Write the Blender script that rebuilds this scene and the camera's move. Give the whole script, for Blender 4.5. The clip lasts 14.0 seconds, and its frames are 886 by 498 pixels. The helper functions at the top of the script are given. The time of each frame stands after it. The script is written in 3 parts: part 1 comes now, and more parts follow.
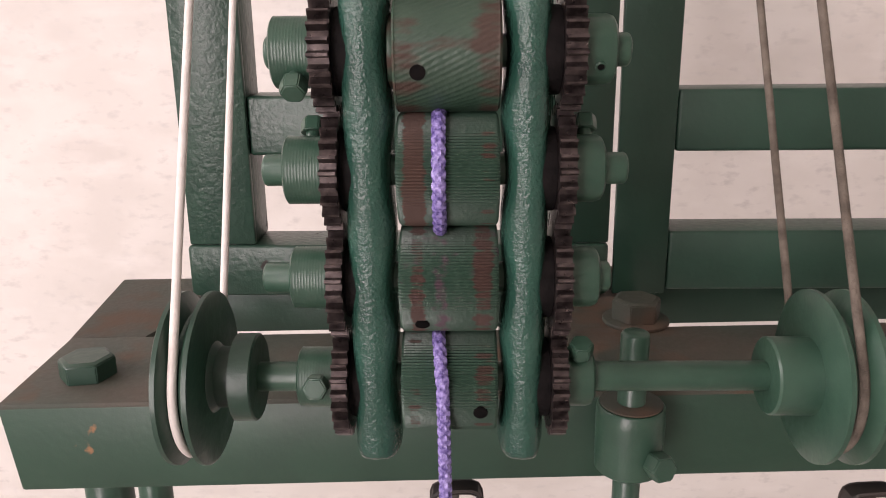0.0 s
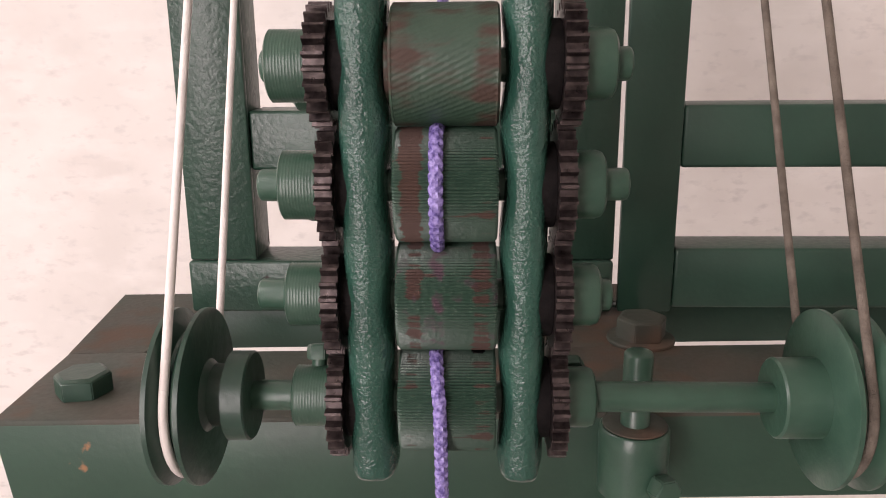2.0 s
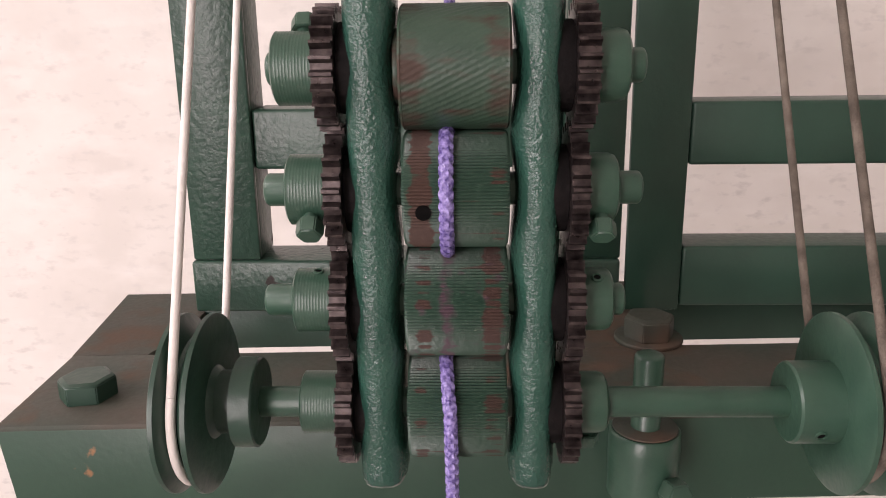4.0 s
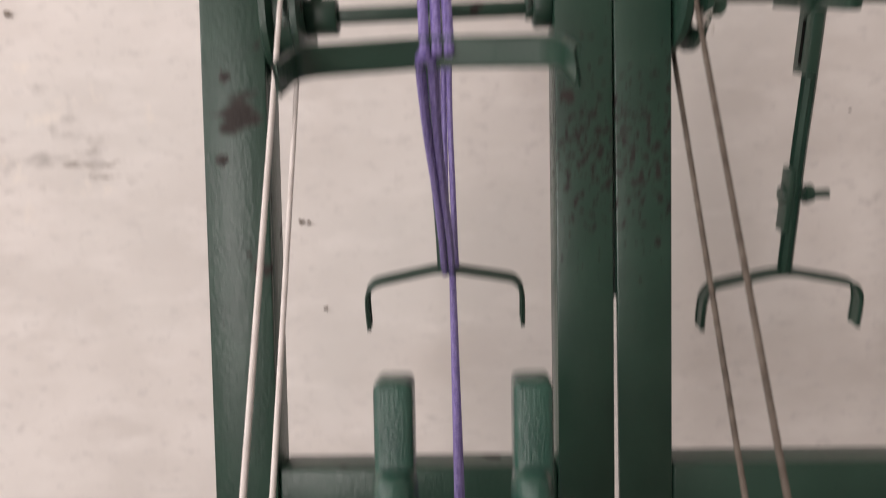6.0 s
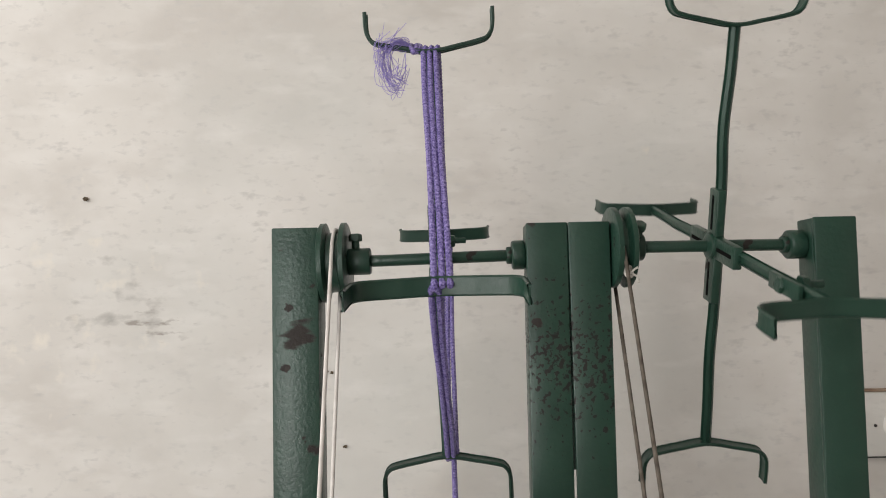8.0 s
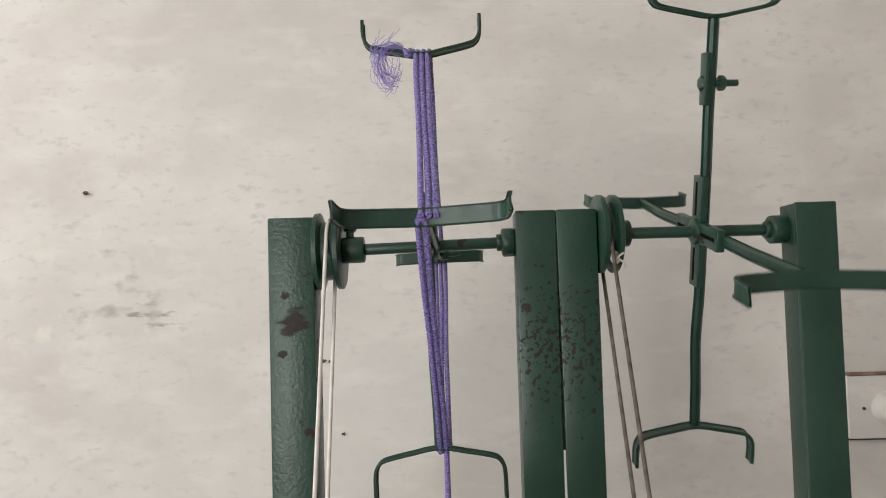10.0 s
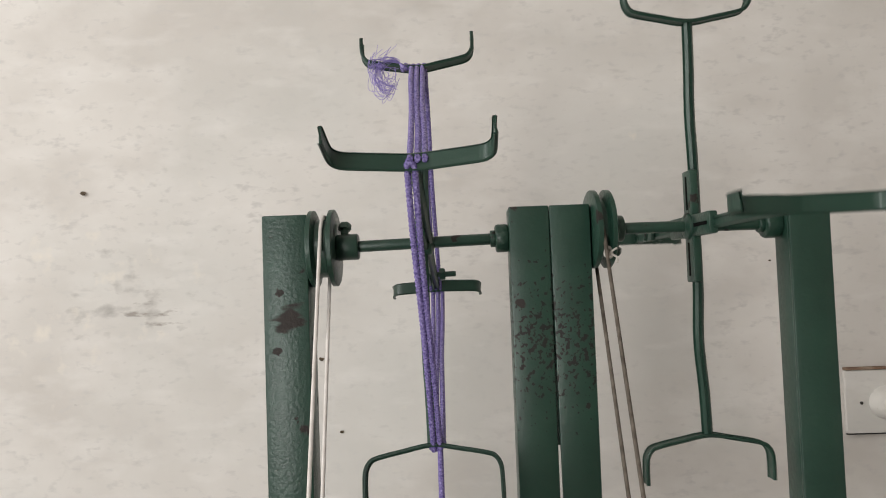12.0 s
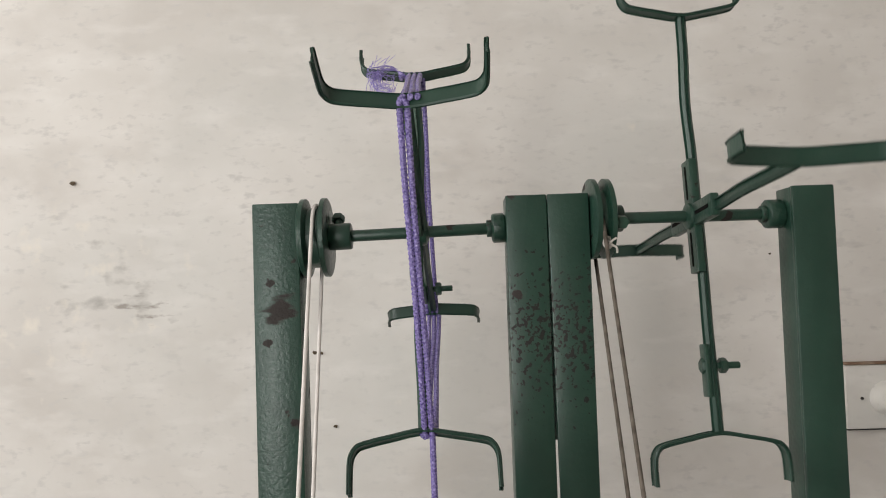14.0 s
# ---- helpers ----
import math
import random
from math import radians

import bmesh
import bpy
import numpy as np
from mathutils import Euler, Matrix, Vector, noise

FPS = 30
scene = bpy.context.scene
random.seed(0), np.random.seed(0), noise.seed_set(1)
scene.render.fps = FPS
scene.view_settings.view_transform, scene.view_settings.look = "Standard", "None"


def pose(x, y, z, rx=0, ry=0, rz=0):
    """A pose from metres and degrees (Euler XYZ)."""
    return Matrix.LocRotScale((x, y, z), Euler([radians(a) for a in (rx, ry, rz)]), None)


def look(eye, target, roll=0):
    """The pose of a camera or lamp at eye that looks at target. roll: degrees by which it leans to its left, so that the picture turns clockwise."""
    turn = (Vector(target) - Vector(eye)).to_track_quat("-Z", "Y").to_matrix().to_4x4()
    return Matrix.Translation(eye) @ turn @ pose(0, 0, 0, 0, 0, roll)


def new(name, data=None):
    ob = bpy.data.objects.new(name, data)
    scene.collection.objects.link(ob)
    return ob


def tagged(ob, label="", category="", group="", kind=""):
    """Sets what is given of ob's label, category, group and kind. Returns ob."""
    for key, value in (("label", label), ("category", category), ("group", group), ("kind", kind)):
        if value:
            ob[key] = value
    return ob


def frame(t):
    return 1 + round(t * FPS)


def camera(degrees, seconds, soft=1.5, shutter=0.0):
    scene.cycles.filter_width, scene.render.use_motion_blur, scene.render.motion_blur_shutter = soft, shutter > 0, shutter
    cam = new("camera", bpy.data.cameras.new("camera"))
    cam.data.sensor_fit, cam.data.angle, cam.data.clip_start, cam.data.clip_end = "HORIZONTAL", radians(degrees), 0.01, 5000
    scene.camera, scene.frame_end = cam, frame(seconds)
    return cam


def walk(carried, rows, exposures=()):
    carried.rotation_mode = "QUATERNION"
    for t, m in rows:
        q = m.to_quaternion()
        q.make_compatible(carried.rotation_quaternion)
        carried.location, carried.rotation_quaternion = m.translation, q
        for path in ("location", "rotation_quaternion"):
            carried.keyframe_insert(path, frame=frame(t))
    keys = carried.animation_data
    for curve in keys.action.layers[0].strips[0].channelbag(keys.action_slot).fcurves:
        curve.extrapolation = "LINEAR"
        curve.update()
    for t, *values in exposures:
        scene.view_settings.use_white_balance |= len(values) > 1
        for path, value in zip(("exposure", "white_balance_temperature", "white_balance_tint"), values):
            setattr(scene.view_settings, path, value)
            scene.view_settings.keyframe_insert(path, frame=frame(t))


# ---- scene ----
cam = camera(59.31, 14.0, soft=1.0, shutter=0.4)

# seconds, eye, target, roll
PATH = [
    (0, (0.01061, -0.40425, 0.15343), (-0.02585, 1.51675, -0.40196), -0.58),
    (0.5, (0.01105, -0.39383, 0.14993), (-0.03920, 1.52883, -0.39857), -0.37),
    (1, (0.01141, -0.39084, 0.14651), (-0.04410, 1.53045, -0.40626), -0.48),
    (1.5, (0.01267, -0.39510, 0.14841), (-0.04301, 1.52805, -0.39784), -0.32),
    (2, (0.01393, -0.39952, 0.15246), (-0.04539, 1.53178, -0.36383), -0.48),
    (2.5, (0.01111, -0.40063, 0.15436), (-0.04541, 1.52687, -0.37625), -0.44),
    (5, (0.01025, -0.39223, 0.15785), (-0.04863, 1.53290, -0.38106), -0.89),
    (5.3, (0.00984, -0.39358, 0.16189), (-0.05272, 1.53428, -0.36670), -0.74),
    (5.4, (0.00945, -0.39567, 0.16544), (-0.05203, 1.53642, -0.34765), -0.58),
    (5.5, (0.00800, -0.39698, 0.17479), (-0.04573, 1.54278, -0.30942), -0.36),
    (5.6, (0.00810, -0.40189, 0.19374), (-0.05129, 1.54616, -0.25521), -0.95),
    (5.8, (0.00866, -0.41677, 0.23059), (-0.05541, 1.56109, -0.05916), -0.53),
    (6, (0.00895, -0.43149, 0.26830), (-0.04334, 1.56454, 0.15374), -1.04),
    (6.2, (0.00992, -0.44698, 0.30727), (-0.04027, 1.55236, 0.29622), -1.07),
    (6.5, (0.01097, -0.47497, 0.34061), (-0.03818, 1.52360, 0.39798), -1.44),
    (6.7, (0.00908, -0.48866, 0.35054), (-0.02275, 1.50940, 0.43262), -0.98),
    (7, (0.01026, -0.51909, 0.35103), (-0.03247, 1.47914, 0.42346), -1.09),
    (7.5, (0.01058, -0.57688, 0.35025), (-0.03535, 1.41923, 0.46606), -1.07),
    (10, (0.01785, -0.60801, 0.34434), (-0.02939, 1.38910, 0.44082), -1.65),
    (10.5, (0.01999, -0.60570, 0.34146), (-0.02751, 1.39068, 0.45187), -1.79),
    (11, (0.02017, -0.60720, 0.34140), (-0.03538, 1.38988, 0.43398), -1.99),
    (11.5, (0.02129, -0.60791, 0.33941), (-0.02749, 1.38907, 0.43771), -1.78),
    (12, (0.02398, -0.60927, 0.34158), (-0.02746, 1.38779, 0.43701), -2.04),
    (12.5, (0.02667, -0.60828, 0.34030), (-0.02544, 1.38877, 0.43552), -2.11),
    (13, (0.02564, -0.60432, 0.34090), (-0.02028, 1.39270, 0.43986), -2.02),
    (13.5, (0.02492, -0.59855, 0.34053), (-0.01639, 1.39909, 0.42830), -2.15),
    (14, (0.02474, -0.59356, 0.33771), (-0.01885, 1.40420, 0.42164), -1.87),
]
walk(cam, [(t, look(eye, target, roll)) for t, eye, target, roll in PATH], exposures=[(0.0, 0.12, 6850, 26), (5.3, 0.12, 6850, 26), (6.0, -0.41, 6750, 20), (7.0, -0.44, 6500, 12), (7.6, -0.47, 6450, 9), (14.0, -0.47, 6450, 9)])

# ---- light ----
world = bpy.data.worlds.new("sky")
scene.world = world
world.use_nodes = True
sky = world.node_tree.nodes.new("ShaderNodeTexSky")
sky.sky_type = 'NISHITA'
sky.sun_disc = False
sky.sun_elevation = radians(50)
sky.sun_rotation = radians(-60)
world.node_tree.links.new(sky.outputs[0], world.node_tree.nodes["Background"].inputs[0])
world.node_tree.nodes["Background"].inputs[1].default_value = 0.05


def window_light(name, m, width, height, watts, colour):
    data = bpy.data.lights.new(name, 'AREA')
    data.shape, data.size, data.size_y = 'RECTANGLE', width, height
    data.energy, data.color = watts, colour
    ob = new(name, data)
    ob.matrix_world = m
    return ob


# daylight in the window of the side wall and in the open doorway behind the camera
window_light("daylight_window", look((-1.88, -0.65, 1.0), (0.2, 0.2, 0.1)), 1.1, 1.2, 30, (1.0, 0.97, 0.95))
window_light("daylight_doorway", look((-1.00, -2.19, 0.30), (0.0, 0.2, 0.2)), 0.65, 2.0, 44, (1.0, 0.97, 0.94))

# ---- materials ----


def material(name, colour, colour2, scale, rough, metal=0.0, bump=0.0, bump_scale=200.0, relief=0.0008):
    """Two-scale mottled paint or metal: a broad drift of colour, a fine grain, relief."""
    m = bpy.data.materials.new(name)
    m.use_nodes = True
    n, l = m.node_tree.nodes, m.node_tree.links
    b = n["Principled BSDF"]
    c = n.new("ShaderNodeTexCoord")
    n1 = n.new("ShaderNodeTexNoise")
    n1.inputs["Scale"].default_value, n1.inputs["Detail"].default_value = scale, 5
    l.new(c.outputs["Object"], n1.inputs["Vector"])
    ramp = n.new("ShaderNodeValToRGB")
    ramp.color_ramp.elements[0].position, ramp.color_ramp.elements[1].position = 0.35, 0.68
    ramp.color_ramp.elements[0].color, ramp.color_ramp.elements[1].color = (*colour, 1), (*colour2, 1)
    l.new(n1.outputs["Fac"], ramp.inputs["Fac"])
    l.new(ramp.outputs[0], b.inputs["Base Color"])
    b.inputs["Metallic"].default_value = metal
    n2 = n.new("ShaderNodeTexNoise")
    n2.inputs["Scale"].default_value, n2.inputs["Detail"].default_value = bump_scale, 4
    l.new(c.outputs["Object"], n2.inputs["Vector"])
    r = n.new("ShaderNodeMapRange")
    r.inputs["To Min"].default_value, r.inputs["To Max"].default_value = rough - 0.1, rough + 0.12
    l.new(n2.outputs["Fac"], r.inputs["Value"])
    l.new(r.outputs[0], b.inputs["Roughness"])
    if bump:
        bp = n.new("ShaderNodeBump")
        bp.inputs["Strength"].default_value, bp.inputs["Distance"].default_value = bump, relief
        l.new(n2.outputs["Fac"], bp.inputs["Height"])
        l.new(bp.outputs[0], b.inputs["Normal"])
    return m


def add_patches(m, colour, scale, low, high, rough=0.75, stretch=(1, 1, 1), band=None, spot=None):
    """Lay worn or rusty patches over a material; band: (axis, centre, half width) keeps them to strips."""
    n, l = m.node_tree.nodes, m.node_tree.links
    b = n["Principled BSDF"]
    c = n.new("ShaderNodeTexCoord")
    mp = n.new("ShaderNodeMapping")
    mp.inputs["Scale"].default_value = stretch
    l.new(c.outputs["Object"], mp.inputs["Vector"])
    t = n.new("ShaderNodeTexNoise")
    t.inputs["Scale"].default_value, t.inputs["Detail"].default_value = scale, 8
    l.new(mp.outputs[0], t.inputs["Vector"])
    value = t.outputs["Fac"]
    if band:
        axis, strips = band
        sep = n.new("ShaderNodeSeparateXYZ")
        l.new(c.outputs["Object"], sep.inputs[0])
        total = None
        for centre, half, gain in strips:
            d = n.new("ShaderNodeMath")
            d.operation = 'SUBTRACT'
            l.new(sep.outputs[axis], d.inputs[0])
            d.inputs[1].default_value = centre
            a = n.new("ShaderNodeMath")
            a.operation = 'ABSOLUTE'
            l.new(d.outputs[0], a.inputs[0])
            k = n.new("ShaderNodeMapRange")
            k.inputs["From Min"].default_value, k.inputs["From Max"].default_value = half * 0.6, half * 1.3
            k.inputs["To Min"].default_value, k.inputs["To Max"].default_value = gain, 0.0
            l.new(a.outputs[0], k.inputs["Value"])
            if total is None:
                total = k.outputs[0]
            else:
                s = n.new("ShaderNodeMath")
                l.new(total, s.inputs[0])
                l.new(k.outputs[0], s.inputs[1])
                total = s.outputs[0]
        s = n.new("ShaderNodeMath")
        l.new(value, s.inputs[0])
        l.new(total, s.inputs[1])
        value = s.outputs[0]
    if spot:
        centre, reach, gain = spot
        d = n.new("ShaderNodeVectorMath")
        d.operation = 'DISTANCE'
        l.new(c.outputs["Object"], d.inputs[0])
        d.inputs[1].default_value = centre
        k = n.new("ShaderNodeMapRange")
        k.inputs["From Min"].default_value, k.inputs["From Max"].default_value = 0.0, reach
        k.inputs["To Min"].default_value, k.inputs["To Max"].default_value = gain, -0.15
        l.new(d.outputs["Value"], k.inputs["Value"])
        s = n.new("ShaderNodeMath")
        l.new(value, s.inputs[0])
        l.new(k.outputs[0], s.inputs[1])
        value = s.outputs[0]
    r = n.new("ShaderNodeMapRange")
    r.inputs["From Min"].default_value, r.inputs["From Max"].default_value = low, high
    l.new(value, r.inputs["Value"])
    old = b.inputs["Base Color"].links[0].from_socket
    mix = n.new("ShaderNodeMix")
    mix.data_type = 'RGBA'
    l.new(r.outputs[0], mix.inputs["Factor"])
    l.new(old, mix.inputs[6])
    mix.inputs[7].default_value = (*colour, 1)
    l.new(mix.outputs[2], b.inputs["Base Color"])
    oldr = b.inputs["Roughness"].links[0].from_socket
    mr = n.new("ShaderNodeMix")
    l.new(r.outputs[0], mr.inputs["Factor"])
    l.new(oldr, mr.inputs[2])
    mr.inputs[3].default_value = rough
    l.new(mr.outputs[0], b.inputs["Roughness"])
    return m


GREEN_A, GREEN_B = (0.012, 0.041, 0.027), (0.018, 0.054, 0.036)
paint = material("green_paint", GREEN_A, GREEN_B, 25, 0.36, bump=0.25, bump_scale=260)
rough_paint = material("pitted_green_paint", GREEN_A, GREEN_B, 40, 0.34, bump=0.6, bump_scale=300)
add_patches(rough_paint, (0.018, 0.014, 0.011), 60, 0.66, 0.68)
add_patches(rough_paint, (0.020, 0.015, 0.012), 45, 0.66, 0.72, stretch=(0.5, 1, 1.5), spot=((-0.114, 0.0, 0.322), 0.034, 0.30))
add_patches(rough_paint, (0.018, 0.012, 0.010), 60, 0.66, 0.72, spot=((-0.101, 0.0, 0.232), 0.014, 0.30))
add_patches(rough_paint, (0.32, 0.30, 0.26), 160, 0.775, 0.79)
chipped_paint = material("chipped_green_paint", GREEN_A, GREEN_B, 30, 0.33, bump=0.22, bump_scale=260)
add_patches(chipped_paint, (0.012, 0.010, 0.008), 230, 0.62, 0.635, spot=((0.080, 0.0, 0.300), 0.12, 0.11))
add_patches(chipped_paint, (0.012, 0.010, 0.008), 210, 0.64, 0.655, spot=((0.114, 0.0, 0.290), 0.13, 0.11))
add_patches(chipped_paint, (0.020, 0.014, 0.011), 60, 0.66, 0.70, spot=((0.066, 0.0, 0.326), 0.016, 0.22))
add_patches(chipped_paint, (0.020, 0.014, 0.011), 60, 0.66, 0.70, spot=((0.066, 0.0, 0.402), 0.014, 0.25))
add_patches(chipped_paint, (0.50, 0.48, 0.44), 170, 0.74, 0.76, spot=((0.094, 0.0, 0.24), 0.06, 0.05))
cast_paint = material("cast_green_paint", (0.015, 0.060, 0.044), (0.024, 0.080, 0.058), 60, 0.13, bump=0.70, bump_scale=760)
machined = material("machined_green_paint", (0.022, 0.060, 0.040), (0.033, 0.080, 0.054), 80, 0.33, bump=0.15, bump_scale=400)


def serrated_paint(name, rust, left, right, rubbed):
    """Faded green with rust bands towards both ends, each (centre, half width, strength), and a violet rub mark."""
    m = material(name, (0.019, 0.049, 0.033), (0.027, 0.061, 0.042), 60, 0.40, bump=0.3, bump_scale=500)
    add_patches(m, rust, 75, 0.66, 0.72, stretch=(0.5, 5, 5), band=(0, [left, right]))
    if rubbed:
        add_patches(m, (0.060, 0.034, 0.046), 240, 0.60, 0.76, band=(0, [(-0.0025, 0.0022, rubbed)]))
    return m


banded_roller = serrated_paint("brown_banded_roller_paint", (0.052, 0.026, 0.018), (-0.0100, 0.0032, 0.36), (0.0120, 0.0022, 0.10), 0)
rusty_roller = serrated_paint("rusty_roller_paint", (0.048, 0.024, 0.018), (-0.0095, 0.0024, 0.20), (0.0105, 0.0030, 0.24), 0.16)
dull_roller = serrated_paint("dull_roller_paint", (0.042, 0.024, 0.017), (-0.0110, 0.0020, 0.12), (0.0110, 0.0030, 0.14), 0)
roller_plain = material("faded_roller_paint", (0.021, 0.050, 0.032), (0.031, 0.064, 0.042), 60, 0.42, bump=0.3, bump_scale=500)
add_patches(roller_plain, (0.044, 0.025, 0.017), 80, 0.58, 0.74, stretch=(0.6, 2.5, 2.5), band=(0, [(-0.0145, 0.0065, 0.17), (0.0135, 0.0055, 0.18)]))
gear_steel = material("greased_gear_steel", (0.030, 0.023, 0.023), (0.110, 0.088, 0.085), 300, 0.30, metal=0.8, bump=0.12, bump_scale=500)
dusty = material("dusty_green_paint", (0.028, 0.042, 0.030), (0.056, 0.045, 0.033), 22, 0.68, bump=0.3, bump_scale=350)
add_patches(dusty, (0.080, 0.050, 0.032), 30, 0.52, 0.66, rough=0.85)
beam_paint = material("beam_green_paint", (0.014, 0.045, 0.028), (0.020, 0.057, 0.036), 14, 0.40, bump=0.15, bump_scale=300)
add_patches(beam_paint, (0.22, 0.11, 0.05), 120, 0.62, 0.68, spot=((-0.1385, -0.126, -0.006), 0.016, 0.10))
add_patches(beam_paint, (0.010, 0.030, 0.020), 9, 0.55, 0.75, rough=0.5)
# near-black that paints the shade inside holes and slots
hole_shade = material("bore_shade_black", (0.004, 0.004, 0.004), (0.008, 0.007, 0.007), 200, 0.85)
hole_shade.node_tree.nodes["Principled BSDF"].inputs["Specular IOR Level"].default_value = 0.05
# near-black and dull: the colour of the shaded gap behind the gears
gap_black = material("shaded_gap_black", (0.004, 0.0035, 0.0035), (0.010, 0.008, 0.008), 300, 0.75, bump=0.4, bump_scale=400)
gap_black.node_tree.nodes["Principled BSDF"].inputs["Specular IOR Level"].default_value = 0.15
belt_white = material("white_belt_cord", (0.62, 0.58, 0.54), (0.74, 0.70, 0.66), 90, 0.55, bump=0.3, bump_scale=900)
belt_brown = material("dirty_brown_cord", (0.070, 0.056, 0.043), (0.165, 0.138, 0.110), 120, 0.8, bump=0.6, bump_scale=1400)
belt_light = material("pale_thread", (0.45, 0.42, 0.38), (0.6, 0.57, 0.52), 300, 0.6)
# the pale tone paints in the braid's sheen dots, the deep one its gaps
cord_purple = material("violet_cord", (0.085, 0.062, 0.22), (0.34, 0.28, 0.60), 700, 0.18, bump=0.3, bump_scale=2500)
fray = material("violet_fibre", (0.24, 0.19, 0.52), (0.40, 0.34, 0.66), 400, 0.4)
porcelain = material("white_porcelain", (0.62, 0.60, 0.56), (0.74, 0.72, 0.68), 30, 0.3)
wire_dark = material("dark_wire", (0.02, 0.02, 0.02), (0.05, 0.04, 0.035), 60, 0.6)
rust_stain = material("rust_stain", (0.14, 0.07, 0.035), (0.30, 0.22, 0.16), 60, 0.8)
chip_mat = material("chipped_plaster", (0.05, 0.035, 0.02), (0.16, 0.12, 0.08), 400, 0.9)
floor_mat = material("cement_floor", (0.30, 0.28, 0.26), (0.42, 0.40, 0.37), 4, 0.7, bump=0.3, bump_scale=60)
ceil_mat = material("ceiling_whitewash", (0.66, 0.63, 0.60), (0.74, 0.71, 0.68), 3, 0.8, bump=0.2, bump_scale=40)


def wall_material():
    """Whitewashed plaster with trowel drift, grey smudges and small chips."""
    m = material("whitewashed_plaster", (0.62, 0.59, 0.55), (0.72, 0.69, 0.65), 5, 0.72, bump=0.35, bump_scale=28, relief=0.002)
    n, l = m.node_tree.nodes, m.node_tree.links
    add_patches(m, (0.55, 0.515, 0.475), 9, 0.50, 0.85, stretch=(0.8, 1, 1.3))
    add_patches(m, (0.76, 0.735, 0.70), 15, 0.50, 0.90, stretch=(0.7, 1, 1.2))
    add_patches(m, (0.50, 0.475, 0.45), 60, 0.66, 0.80, stretch=(0.35, 1, 1.2))
    add_patches(m, (0.58, 0.555, 0.525), 130, 0.56, 0.72, stretch=(0.5, 1, 1.0))
    add_patches(m, (0.61, 0.60, 0.565), 3.2, 0.48, 0.75)
    add_patches(m, (0.77, 0.745, 0.71), 38, 0.56, 0.95, stretch=(0.35, 1, 1.0))
    add_patches(m, (0.30, 0.27, 0.24), 240, 0.80, 0.84, stretch=(0.7, 1, 1))
    add_patches(m, (0.42, 0.40, 0.375), 34, 0.60, 0.78, stretch=(0.8, 1, 1.5), spot=((-0.43, 0.40, 0.335), 0.16, 0.13))
    add_patches(m, (0.34, 0.31, 0.28), 55, 0.62, 0.72, stretch=(0.5, 1, 1.6), spot=((-0.39, 0.40, 0.32), 0.10, 0.09))
    add_patches(m, (0.76, 0.71, 0.63), 26, 0.58, 0.74, stretch=(1, 1, 1), spot=((-0.50, 0.40, 0.38), 0.22, 0.10))
    return m


plaster = wall_material()

# ---- mesh helpers ----


def finish(name, bm, mat, smooth=True):
    me = bpy.data.meshes.new(name)
    bmesh.ops.recalc_face_normals(bm, faces=bm.faces)
    bm.to_mesh(me)
    bm.free()
    me.materials.append(mat)
    if smooth:
        for p in me.polygons:
            p.use_smooth = True
        me.set_sharp_from_angle(angle=radians(38))
    return me


def part(name, bm, mat, parent=None, label="", smooth=True):
    ob = new(name, finish(name, bm, mat, smooth))
    if parent is not None:
        ob.parent = parent
    if label:
        ob["label"] = label
    return ob


def thing(name, m, label, category, group="", kind=""):
    ob = new(name)
    ob.empty_display_size = 0.02
    ob.matrix_world = m
    return tagged(ob, label, category, group, kind)


def box(x0, x1, y0, y1, z0, z1, bevel=0.002, seg=2, bm=None):
    bm = bm or bmesh.new()
    vs = [bm.verts.new((x, y, z)) for x in (x0, x1) for y in (y0, y1) for z in (z0, z1)]
    fs = [bm.faces.new([vs[i] for i in f]) for f in ((0, 1, 3, 2), (4, 6, 7, 5), (0, 4, 5, 1), (2, 3, 7, 6), (0, 2, 6, 4), (1, 5, 7, 3))]
    if bevel:
        es = {e for f in fs for e in f.edges}
        bmesh.ops.bevel(bm, geom=list(es), offset=bevel, segments=seg, affect='EDGES', profile=0.5)
    return bm


def lathe(profile, seg=48, bm=None, wobble=None):
    """Turn a profile of (x, r) about the x axis; wobble(angle, x, r) gives the radius."""
    bm = bm or bmesh.new()
    rings = []
    for x, r in profile:
        ring = []
        for i in range(seg):
            a = 2 * math.pi * i / seg
            q = wobble(i, x, r) if wobble else r
            ring.append(bm.verts.new((x, q * math.cos(a), q * math.sin(a))))
        rings.append(ring)
    for p, q in zip(rings, rings[1:]):
        for i in range(seg):
            j = (i + 1) % seg
            bm.faces.new((p[i], p[j], q[j], q[i]))
    bm.faces.new(rings[0])
    bm.faces.new(list(reversed(rings[-1])))
    return bm


def rounded(x0, x1, r, c=0.0008):
    return [(x0, r - c), (x0 + c * 0.4, r - c * 0.35), (x0 + c, r), (x1 - c, r), (x1 - c * 0.4, r - c * 0.35), (x1, r - c)]


def turned(bm, m):
    bmesh.ops.transform(bm, matrix=m, verts=bm.verts)
    return bm


def smooth_path(points, step):
    """Catmull-Rom through the points, sampled about every step metres."""
    ps = [Vector(p) for p in points]
    ps = [2 * ps[0] - ps[1]] + ps + [2 * ps[-1] - ps[-2]]
    out = []
    for a, b, c, d in zip(ps, ps[1:], ps[2:], ps[3:]):
        n = max(2, int((c - b).length / step))
        for i in range(n):
            t = i / n
            out.append(0.5 * ((2 * b) + (c - a) * t + (2 * a - 5 * b + 4 * c - d) * t * t + (3 * b - a - 3 * c + d) * t ** 3))
    out.append(ps[-2])
    return out


